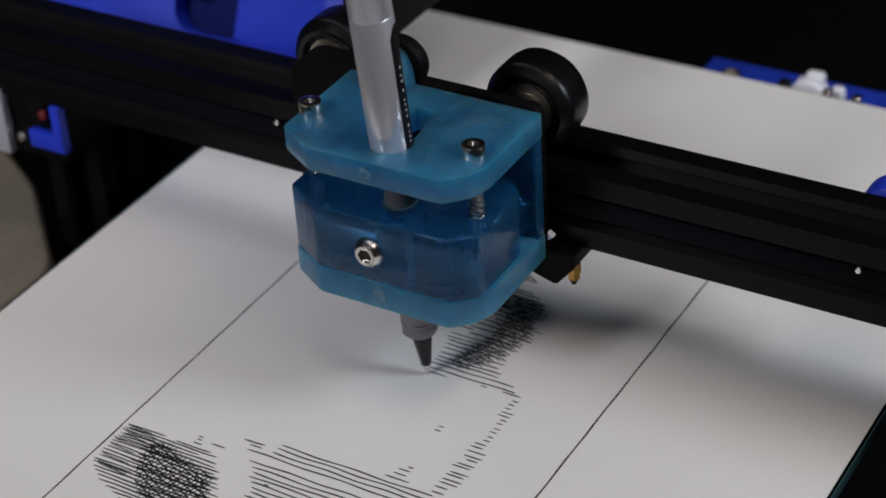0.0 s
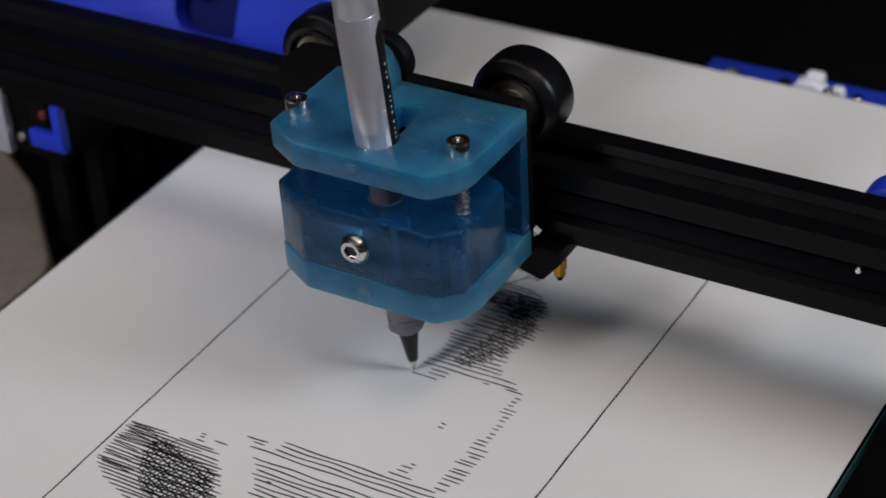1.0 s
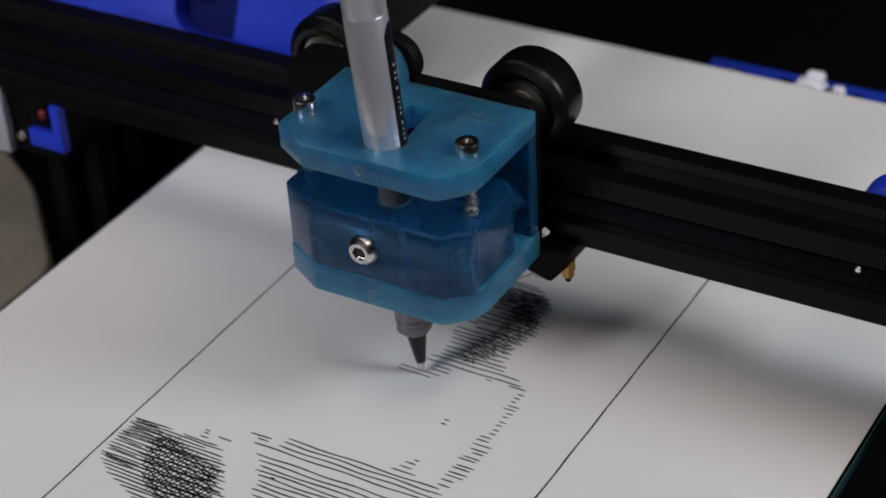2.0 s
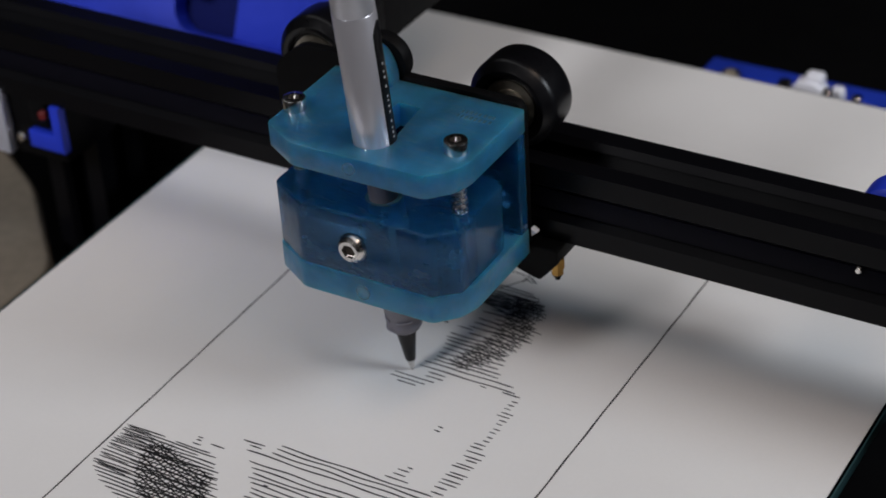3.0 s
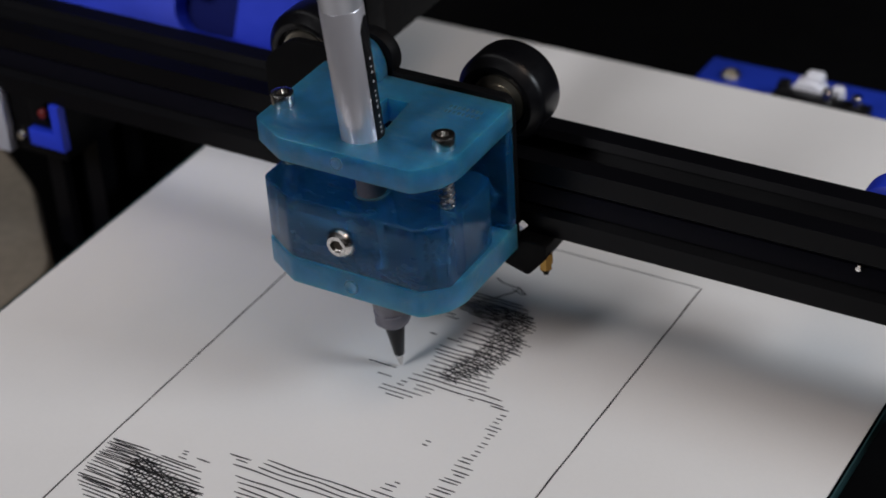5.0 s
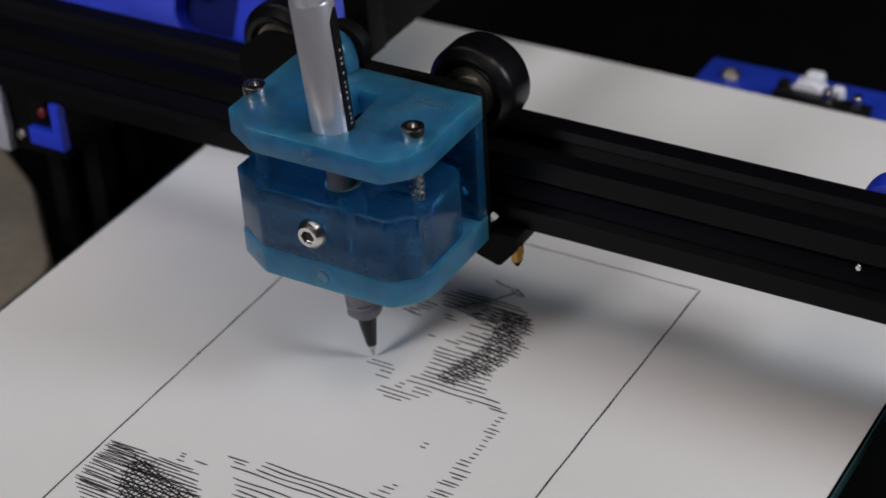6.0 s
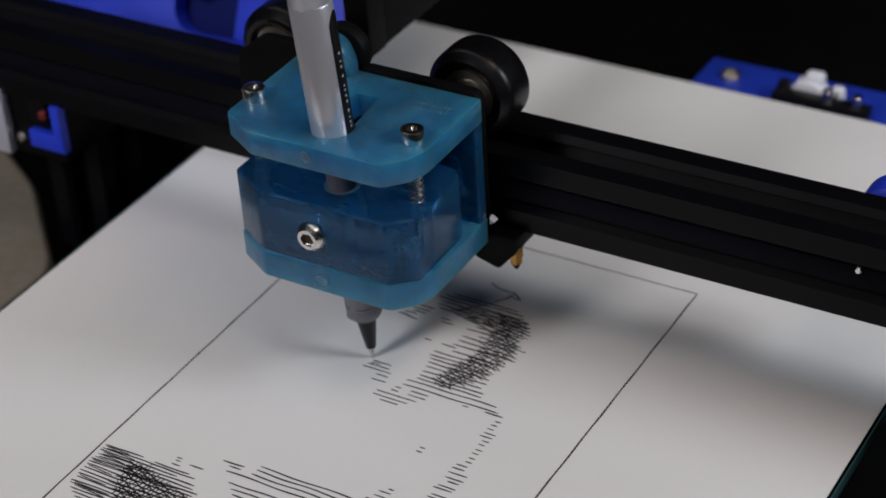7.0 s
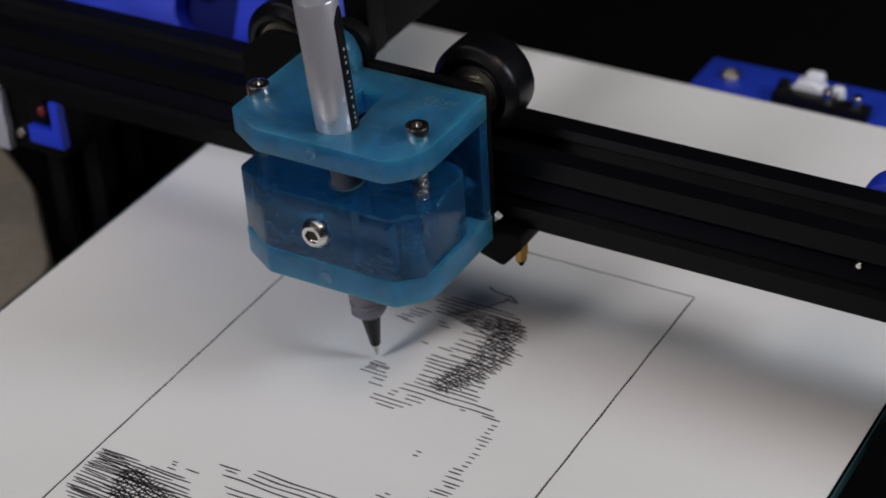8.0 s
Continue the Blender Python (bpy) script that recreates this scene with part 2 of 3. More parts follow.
CARRIAGE_PATH = (  # seconds, travel along the beam and lift, in millimetres
    (0.0, 7.7, 0), (0.1, 9.05, 0), (0.2, 10.69, 0), (0.3, 12.33, 0), (0.4, 12.25, 0.8), (0.5, 10.99, 0.8), (0.6, 10.69, 0),
    (0.7, 9.2, 0), (0.8, 7.55, 0), (0.9, 5.75, 0), (1.0, 3.94, 0), (1.1, 2.13, 0), (1.2, 0.76, 0), (1.3, 0.2, 0.48),
    (1.4, -0.07, 0.8), (1.5, 0.0, 0), (1.6, 1.52, 0), (1.7, 3.19, 0), (1.95, 6.3, 0), (2.1, 5.0, 0.8), (2.3, 0.6, 0),
    (2.55, 5.2, 0), (2.7, 4.0, 0.8), (2.8, 2.67, 0.96), (2.9, 2.93, 0.48), (3.0, 3.34, 0), (3.1, 5.01, 0.16), (3.2, 4.77, 0.8),
    (3.3, 4.58, 0.32), (3.4, 3.64, 0), (3.5, 3.37, 0.32), (3.6, 0.69, 0.8), (3.7, -0.12, 0.32), (3.8, -1.07, 0), (3.9, -2.9, 0),
    (4.0, -3.36, 0), (4.1, -4.94, 0.96), (4.2, -8.34, 0.88), (4.3, -8.13, 0), (4.4, -6.43, 0), (4.5, -5.2, 0), (4.6, -3.21, 0),
    (4.7, -1.6, 0), (4.9, 0.8, 0), (5.05, -1.0, 0.8), (5.25, -5.5, 0), (5.5, -2.0, 0.8), (5.65, -3.6, 0), (5.8, -6.28, 0),
    (5.9, -8.11, 0.16), (6.0, -7.57, 0.8), (6.1, -6.22, 0.48), (6.2, -6.28, 0), (6.3, -5.2, 0), (6.4, -4.18, 0.88),
    (6.5, -3.32, 0.32), (6.6, -4.28, 0), (6.7, -6.12, 0), (6.8, -6.89, 0), (6.9, -7.71, 0.96), (7.0, -7.82, 0), (7.1, -7.36, 0),
    (7.2, -5.2, 0), (7.3, -3.82, 0), (7.4, -1.98, 0), (7.5, -2.19, 0.96), (7.6, -3.92, 0.48), (7.7, -4.11, 0.16), (7.8, -5.95, 0.16),
    (7.9, -6.25, 0.24), (8.0, -6.44, 1.28),
)
BED_PATH = (  # seconds, travel of the bed in millimetres
    (0.0, 0.0), (0.1, 0.0), (0.2, 0.0), (0.3, 0.0), (0.4, -0.12), (0.5, 1.28), (0.6, 1.28), (0.7, 1.28), (0.8, 1.17),
    (0.9, 1.17), (1.0, 1.17), (1.1, 1.17), (1.2, 1.17), (1.3, 1.17), (1.4, 2.92), (1.5, 2.8), (1.6, 2.8), (1.7, 2.8),
    (1.95, 2.8), (2.1, 2.4), (2.3, 2.2), (2.55, 2.0), (2.7, 2.0), (2.8, 1.98), (2.9, -0.35), (3.0, -0.23), (3.1, -0.23),
    (3.2, -1.39), (3.3, -1.62), (3.4, -1.62), (3.5, -1.62), (3.6, -1.74), (3.7, -1.74), (3.8, -1.86), (3.9, -1.86),
    (4.0, -1.97), (4.1, -3.01), (4.2, -5.54), (4.3, -5.54), (4.4, -5.54), (4.5, -5.54), (4.6, -5.54), (4.7, -5.54),
    (4.9, -5.54), (5.05, -6.2), (5.25, -6.5), (5.5, -6.7), (5.65, -6.91), (5.8, -6.91), (5.9, -6.91), (6.0, -6.79),
    (6.1, -6.11), (6.2, -6.11), (6.3, -6.11), (6.4, -6.68), (6.5, -7.82), (6.6, -8.05), (6.7, -8.05), (6.8, -8.05),
    (6.9, -8.27), (7.0, -8.5), (7.1, -8.5), (7.2, -8.5), (7.3, -8.73), (7.4, -8.73), (7.5, -8.73), (7.6, -9.29), (7.7, -9.18),
    (7.8, -9.18), (7.9, -9.18), (8.0, -10.08),
)
# ---- setting ----
def setting():
    table = part("table", box(-1400, 1400, -1200, 1200, -100, -72, 2), TABLE)
    tagged(table, "matt black tabletop under the plotter", "table", kind="structure")
    for name, lim in (("wall_north", (-1800, 1800, 1900, 1920, -400, 2000)), ("wall_west", (-1820, -1800, -1900, 1900, -400, 2000)),
                      ("wall_east", (1800, 1820, -1900, 1900, -400, 2000)), ("wall_south", (-1800, 1800, -1920, -1900, -400, 2000))):
        tagged(part(name, box(*lim, 0), WALL, smooth=0), "plain black backdrop cloth wall", "wall", kind="structure")
    tagged(part("ceiling", box(-1820, 1820, -1920, 1920, 2002, 2020, 0), WALL, smooth=0), "plain dark ceiling", "ceiling", kind="structure")
    tagged(part("floor", box(-1820, 1820, -1920, 1920, -420, -402, 0), WALL, smooth=0), "plain dark floor", "floor", kind="structure")


setting()


# ---- moving bed and its sheet ----
def build_bed():
    bed = thing("print_bed", "glass plate with green edges on a black heated bed", "bed")
    part("glass_plate", box(-95.2, 118.8, -150, 137.4, -3.4, -0.35, 0.3), GLASS, bed, "clear glass with green edges")
    for x0, x1 in ((-95.5, -95.22), (118.82, 119.2)):
        part("ground_edge", box(x0, x1, -150, 137.4, -3.4, -0.35, 0.05), EDGE, bed, "dull green ground glass edge")
    part("heater_plate", box(-94, 118.0, -149, 136.0, -7, -3.5, 0.4), BLACK, bed, "black heater plate")
    part("carriage_plate", box(-60, 85, -120, 110, -16, -12, 0.6), BLACK, bed)
    return bed


def build_sheet():
    sheet = thing("drawing_sheet", "white satin sheet with a half-finished hatched ink drawing", "paper")
    part("sheet", box(-94.4, 118.2, -142, 136.4, -0.34, 0.0, 0), PAPER, sheet, "satin white sheet", 0)
    return sheet


BED = build_bed()
SHEET = build_sheet()


# ---- cross beam ----
def slot_profile(y0, z0, s=20.0):
    """Outline of a square slotted extrusion, slots on all four faces."""
    half = [(-10, -10), (-4.6, -10), (-3.1, -8.4), (-5.5, -8.4), (-5.5, -7.0), (-2.8, -4.2),
            (2.8, -4.2), (5.5, -7.0), (5.5, -8.4), (3.1, -8.4), (4.6, -10)]
    out = []
    for k in range(4):
        c, q = round(math.cos(k * math.pi / 2)), round(math.sin(k * math.pi / 2))
        out += [(y0 + s / 2 + a * c - b * q, z0 + s / 2 + a * q + b * c) for a, b in half]
    return out


def build_gantry():
    g = thing("cross_beam", "black slotted aluminium beam with drive belt and end bracket", "beam")
    part("extrusion", prism(slot_profile(0, 28), -150, 190, "x", 0.15, 1), ALU, g, "black slotted extrusion", 30)
    part("belt", box(-150, 190, 1.2, 2.6, 35.6, 41.0, 0.2), BELT, g, "black rubber drive belt")
    for x in (-39.6, 112.8):
        part("set_screw", lathe([(0, -1), (0.85, -1), (0.85, 0.2), (0.6, 0.5), (0, 0.6)], (x, 0.0, 41.2), (0, -1, 0), 16), STEEL, g, "tiny bright steel screw")
    part("end_block", box(-150, -114, 2, 24, 8.5, 27.6, 1.0), BLACK, g)
    part("switch_bracket", prism([(-123.6, 14.0), (-111.6, 14.0), (-111.6, 28.2), (-114.8, 28.2), (-114.8, 19.0), (-123.6, 19.0)], -1.5, 1.6, "y", 0.5), BLUE, g, "blue angle bracket")
    part("switch", box(-123.5, -117.5, 0.2, 2.0, 20.5, 29.5, 0.4), BLACK, g)
    part("switch_button", lathe([(0, 0), (1.4, 0), (1.4, 1.0), (1.1, 1.3), (0, 1.4)], (-118.2, 0.2, 24.4), (0, -1, 0), 20), RED, g, "small red button")
    part("bracket_screw", lathe([(0, 0), (1.6, 0), (1.6, 0.8), (1.1, 1.5), (0, 1.7)], (-128.8, 1.8, 14.3), (0, -1, 0), 24), STEEL, g, "domed steel screw")
    part("motor_plate", box(-150, -132, -1, 2.0, 8.8, 29, 0.6), GREYMETAL, g, "pale grey metal plate")
    part("end_knob", lathe([(0, 0), (8.5, 0), (9.5, 0.8), (9.5, 8), (8.5, 9), (0, 9)], (112.6, 22, 39.2), (0, 1, 0), 40), BLUE, g, "blue plastic knob")
    return g


GANTRY = build_gantry()


# ---- carriage on the beam ----
def wheel(parent, x, z):
    w = part("wheel", lathe([(4.8, 1.6), (7.3, 1.6), (7.5, 0.4), (8.0, 0), (9.2, 0), (10.8, 1.6), (11.3, 2.4), (11.4, 3.4), (11.4, 9.2), (11.2, 10.6), (10.2, 12), (8.0, 12), (7.5, 11.4), (4.8, 11.4)],
                                  (x, 1.5, z), (0, 1, 0), 56), RUBBER, parent, "black polymer roller wheel")
    part("bearing", lathe([(2.6, -0.2), (4.0, -0.2), (4.1, 0.25), (5.6, 0.25), (5.8, -0.1), (6.5, -0.1), (6.6, 0.7), (2.6, 0.7)], (x, 2.6, z), (0, 1, 0), 40), DARKSTEEL, w, "steel ball bearing")
    part("axle", lathe([(0, 0), (2.4, 0), (2.4, 7), (0, 7)], (x, -2.4, z), (0, 1, 0), 24), STEEL, w, "steel axle and spacer")
    return w


def helix(x, y, z0, z1, r, wire, pitch):
    """A coiled round wire."""
    own = bmesh.new()
    n = int((z1 - z0) / pitch * 20)
    rings = []
    for k in range(n + 1):
        a = 2 * math.pi * k / 20
        z = z0 + pitch * k / 20
        out = Vector((math.cos(a), math.sin(a), 0))
        rings.append([own.verts.new(Vector((x, y, z)) + out * (r + wire * math.cos(b)) + Vector((0, 0, wire * math.sin(b)))) for b in (2 * math.pi * i / 8 for i in range(8))])
    for p, q in zip(rings, rings[1:]):
        for i in range(8):
            own.faces.new((p[i], p[(i + 1) % 8], q[(i + 1) % 8], q[i]))
    own.faces.new(rings[0])
    own.faces.new(rings[-1])
    return own


def build_carriage():
    c = thing("tool_carriage", "translucent blue pen holder on a black roller carriage", "carriage")
    part("back_plate", prism(rounded([(-37.5, 24), (30.2, 24), (30.2, 66.4), (-5, 66.4), (-7, 68.5), (-30, 68.5), (-37.5, 62)], 3), -4.9, -2.4, "y", 0.3), BLACK, c, "black steel back plate")
    for x, z in ((-30.6, 60.4), (22.8, 60.4), (-3.9, 15.0)):
        wheel(c, x, z)
    outline = rounded([(-19.6, -5.2), (31, -5.2), (31, -30.5), (29.4, -35.0), (24.6, -40), (-9.9, -40), (-19.6, -34.4)], [0.5, 0.5, 1.6, 1.2, 1.4, 1.0, 1.0])
    # top plate with the pen hole and its wedge-shaped slot
    hole = lathe([(5.2, 40), (5.2, 80)], (6.5, -30.3, 0), (0, 0, 1), 40)
    slot = prism([(2.2, -27), (10.6, -27.5), (9.3, -14.5), (3.5, -14.5)], 50, 80, "z", 0)
    top = cut(cut(prism(outline, 59.4, 65.5, "z", 0.8), hole), slot)
    # Pale sleeves are added in the bores to paint the glow round the screws.
    def sleeved(body, z0, z1):
        for x, y in ((-17.1, -26.6), (26.0, -27.6)):
            body = cut(body, lathe([(1.9, z0 - 2), (1.9, z1 + 2)], (x, y, 0), (0, 0, 1), 24))
            part("bore_glow_sleeve", cut(lathe([(1.88, z0 + 0.3), (1.88, z1 - 0.1)], (x, y, 0), (0, 0, 1), 24), lathe([(1.1, z0 - 2), (1.1, z1 + 2)], (x, y, 0), (0, 0, 1), 24)), GLINT_RESIN, c, "pale sleeve added for the glow round a screw bore")
        return body

    top = sleeved(top, 59.4, 65.5)
    part("top_plate", top, RESIN, c, "translucent blue top plate")
    # Beads set into the round holes imitate their bright rims and glints.
    for x, z, r in ((5.6, 62.6, 0.85), (6.4, 29.6, 1.0)):
        bead = lathe([(0, 0.05), (0.7 * r, 0.02), (1.15 * r, 0.22), (1.5 * r, 0.42), (1.8 * r, 0.3), (2.0 * r, -0.2), (1.6 * r, -0.8), (0, -1.0)], (x, -40.0, z), (0, -1, 0), 32)
        part("hole_glint_bead", bead, GLINT_RESIN, c, "clear bead added for the glints in a round hole")
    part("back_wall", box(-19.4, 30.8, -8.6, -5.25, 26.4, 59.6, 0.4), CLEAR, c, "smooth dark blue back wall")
    low = prism(outline, 26.3, 33.2, "z", 0.7)
    low = cut(low, lathe([(5.0, 0), (5.0, 50)], (7.8, -29.0, 0), (0, 0, 1), 32))
    part("bottom_plate", sleeved(low, 26.3, 33.2), RESIN, c, "translucent blue bottom plate")
    body = rounded([(-19.4, -12), (30.2, -12), (30.2, -35.0), (24.7, -39.8), (-9.8, -39.8), (-19.4, -34.2)], [1, 6, 0.8, 0.7, 1, 1])
    block = prism(body, 33.25, 50, "z", 0.65, 3)
    # Pale sleeves line the bores to imitate light streaks inside the block.
    for x, y in ((-17.1, -26.6), (26.0, -27.6)):
        block = cut(block, lathe([(1.9, 30), (1.9, 60)], (x, y, 0), (0, 0, 1), 28))
        part("bore_streak_sleeve", cut(lathe([(1.88, 33.6), (1.88, 49.8)], (x, y, 0), (0, 0, 1), 28), lathe([(1.25, 20), (1.25, 60)], (x, y, 0), (0, 0, 1), 28)), GLINT_RESIN, c, "pale sleeve added for the bright streak along a bore")
    tip = Vector((9.86, -27.52, 0.0))
    lean = Vector((6.55, -30.3, 65.5)) - tip
    part("bore_streak_sleeve", cut(lathe([(4.4, 34.2), (4.4, 50.2)], tip, lean, 32), lathe([(3.42, 20), (3.42, 60)], tip, lean, 32)), GLINT_RESIN, c, "pale sleeve added for the bright streak along a bore")
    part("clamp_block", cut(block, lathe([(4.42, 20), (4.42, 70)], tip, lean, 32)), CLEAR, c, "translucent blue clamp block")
    # This white wedge is added to stand for a glint by the black bracket.
    part("spacer", prism([(31.0, 30.6), (32.5, 31.8), (31.0, 32.8)], -4.6, -2.6, "y", 0.3), NYLON, c, "small white wedge added for a white glint")
    part("lug", prism(rounded([(-13.4, 60), (-2.0, 60), (-2.0, 69), (-4.6, 74.5), (-10.8, 74.5), (-13.4, 69)], [0, 0, 2, 3, 3, 2]), -9.2, -5.0, "y", 0.4), RESIN, c)
    part("lug_backing", lathe([(0, 0), (6.4, 0), (6.6, 0.3), (6.6, 3.5), (0, 3.5)], (-6.9, -4.9, 69.0), (0, 1, 0), 40), BLACK, c)
    for x, y in ((-17.1, -26.6), (26.0, -27.6)):
        cap_screw("cap_screw", (x, y, 65.5), (0, 0, 1), parent=c, label="steel socket-head cap screw")
        part("screw_shank", lathe([(1.0, 34), (1.0, 66)], (x, y, 0), (0, 0, 1), 20), STEEL, c)
        part("spring", helix(x, y, 50.1, 59.3, 1.5, 0.42, 1.55), STEEL, c, "bright coiled steel spring")
    rng = random.Random(7)
    d = Vector((5.2, 4.7, 0)).normalized()
    for row in range(2):
        z = 35.5
        while z < 47.5:
            h = rng.uniform(0.5, 1.1)
            own = box(-0.45, 0.45, -0.1, 0.03, 0, h, 0.03, 1)
            bmesh.ops.rotate(own, cent=(0, 0, 0), matrix=Matrix.Rotation(math.atan2(d.y, d.x), 3, "Z"), verts=own.verts)
            bmesh.ops.translate(own, vec=(26.3 + row * 1.5 * d.x, -38.4 + row * 1.5 * d.y, z), verts=own.verts)
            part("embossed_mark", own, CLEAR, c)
            z += h + rng.uniform(0.4, 0.9)
    for row in range(2):
        x = 18.5
        while x < 27:
            w = rng.uniform(0.4, 0.8)
            part("embossed_mark", box(x, x + w, -12.5 - row * 2.2, -11.2 - row * 2.2, 65.5, 65.58, 0.03, 1), WORN, c)
            x += w + rng.uniform(0.3, 0.7)
    cap_screw("button_screw", (4.6, -39.5, 41.3), (0, -1, 0), 3.7, 2.7, 1.85, c, "domed steel button-head screw", True)
    part("hotend_bracket", prism(rounded([(26, 28), (37.6, 28), (37.6, 24), (32.5, 18.0), (26, 20)], 1.0), -4.0, 9, "y", 0.4), BLACK, c, "black bracket")
    part("brass_fitting", lathe([(1.3, -2.2), (1.6, -1.9), (1.6, 0), (1.95, 0), (1.95, 2.6), (0, 2.6)], (36.2, -1.6, 21.8), (0, 0, 1), 6), BRASS, c, "brass nozzle", 20)
    part("nozzle_tip", lathe([(0, -3.6), (0.6, -3.6), (0.7, -3.2), (1.25, -2.25), (0, -2.2)], (36.2, -1.6, 21.8), (0, 0, 1), 20), BLACK, c, "burnt black nozzle tip")
    return c


CARRIAGE = build_carriage()


def build_pen():
    pen = thing("pen", "silver ink pen with black clip panel, clamped in the holder", "pen")
    tip = Vector((9.86, -27.52, 0.0))
    axis = (Vector((6.55, -30.3, 65.5)) - tip).normalized()
    # The barrel's shade inside the holder is put into this grey section.
    part("lower_barrel", lathe([(3.4, 26.4), (3.4, 58), (4.6, 59.6)], tip, axis, 40), GRIP, pen, "lower barrel greyed for the shade inside the holder")
    part("barrel", lathe([(4.7, 59.7), (4.85, 66), (4.9, 97.4), (4.75, 97.7)], tip, axis, 48), SILVER, pen, "silver barrel")
    part("end_cap", lathe([(4.7, 97.7), (4.85, 98.0), (4.8, 118), (4.3, 126), (3.0, 130), (0, 131)], tip, axis, 48), SILVER2, pen, "pale grey cap")
    grip = part("grip", lathe([(3.0, 12.6), (3.7, 13.2), (4.25, 14.2), (4.3, 15.4), (4.1, 15.8), (4.1, 17.6), (4.35, 18.0), (4.5, 26), (3.4, 26.4)], tip, axis, 48), GRIP, pen, "smoky grey grip")
    rng = random.Random(9)
    turn = axis.to_track_quat("Z", "Y").to_matrix()
    for k in range(9):
        a, h = rng.uniform(0, 6.28), rng.choice((13.9, 16.7, 20.4)) + rng.uniform(-0.2, 0.2)
        own = bmesh.new()
        span = rng.uniform(0.12, 0.35)
        arc = [own.verts.new(tip + turn @ Vector((r * math.cos(a + span * i), r * math.sin(a + span * i), h + d)))
               for i in range(4) for r, d in ((4.05, 0), (4.44, 0), (4.44, 0.3), (4.05, 0.3))]
        for i in range(3):
            for j in range(4):
                own.faces.new((arc[4 * i + j], arc[4 * i + (j + 1) % 4], arc[4 * i + 4 + (j + 1) % 4], arc[4 * i + 4 + j]))
        own.faces.new(arc[:4])
        own.faces.new(arc[12:])
        part("print_bar", own, GRIPMARK, grip, smooth=0)
    part("cone", lathe([(1.15, 3.4), (1.25, 3.6), (2.55, 12.9), (2.0, 13.0)], tip, axis, 40), PENBLACK, pen, "black tip cone")
    part("metal_tip", lathe([(0.0, 0), (0.28, 0.1), (0.5, 0.9), (0.6, 1.2), (1.1, 3.5), (0.9, 3.6)], tip, axis, 28), STEEL, pen, "steel writing tip")
    # black inlay strip that follows the barrel on the side towards the beam's far end
    turn = axis.to_track_quat("Z", "Y").to_matrix()
    a0 = math.atan2((turn.inverted() @ Vector((0.97, 0.22, 0))).y, (turn.inverted() @ Vector((0.97, 0.22, 0))).x)
    own = bmesh.new()
    cols = []
    for k in range(9):
        a = a0 + (k - 4) * 0.115
        edge = abs(k - 4) / 4.0
        col = []
        for h in (64.0, 95.6 - 3.0 * edge ** 2):
            for r in (4.6, 5.02):
                col.append(own.verts.new(tip + turn @ Vector((r * math.cos(a), r * math.sin(a), h))))
        cols.append(col)
    for a, b in zip(cols, cols[1:]):
        for i, j in ((0, 1), (1, 3), (3, 2), (2, 0)):
            own.faces.new((a[i], a[j], b[j], b[i]))
    own.faces.new([cols[0][i] for i in (0, 1, 3, 2)])
    own.faces.new([cols[-1][i] for i in (0, 1, 3, 2)])
    strip = part("clip_panel", own, PENBLACK, pen, "black inlay strip", 60)
    rng = random.Random(4)
    h = 66.5
    while h < 86:
        own = bmesh.new()
        n = rng.uniform(0.3, 0.7)
        a = a0 - 0.12
        vs = []
        for aa, hh in ((a - 0.06, h), (a + 0.06, h), (a + 0.06, h + n), (a - 0.06, h + n)):
            for r in (5.0, 5.06):
                vs.append(own.verts.new(tip + turn @ Vector((r * math.cos(aa), r * math.sin(aa), hh))))
        for f in ((0, 2, 4, 6), (1, 3, 5, 7), (0, 1, 3, 2), (2, 3, 5, 4), (4, 5, 7, 6), (6, 7, 1, 0)):
            own.faces.new([vs[i] for i in f])
        part("print_bar", own, WHITEPRINT, strip, smooth=0)
        h += n + rng.uniform(0.6, 2.0)
    return pen


PEN = build_pen()


# ---- still parts of the machine and its surroundings ----
def build_blue_panel():
    p = thing("control_box", "blue metal housing with a dark recess behind the beam", "housing")
    part("housing", cut(box(-190, -54.8, 60, 66, 14, 110, 1.2), box(-119, -68, 50, 75, 22.0, 90, 7, 4)), BLUE, p, "blue metal housing")
    # Shade is in the panel's dark colour; the sloping cheek grades it to blue.
    part("recess_panel", box(-121, -66, 66.1, 68, 20, 91, 0.3), BLUE2, p, "blue recessed panel darkened for its shade")
    part("sloped_cheek", prism([(-101, 66.05), (-66, 60.4), (-66, 66.05)], 20, 91, "z", 0.2), BLUE, p, "blue slope added to grade the recess's shading")
    part("post", lathe([(0, 0), (3.2, 0), (3.2, 9), (2.6, 10), (0, 10)], (-114, 66.1, 36), (0, -1, 0), 28), GREYMETAL, p, "grey post")
    p.matrix_world = Matrix.Translation((0, 0.060, 0.024)) @ pose(0, 0, 0, -24) @ Matrix.Translation((0, -0.060, -0.024))


def build_motor():
    m = thing("stepper_motor", "black motor body hanging behind the beam", "motor")
    part("body", box(-38.4, -31.6, 40, 112, 45, 96, 0.6), BLACK, m)
    part("end_bell", box(-38.8, -31.2, 32, 40.2, 44.8, 96.4, 0.8), BLACK, m)


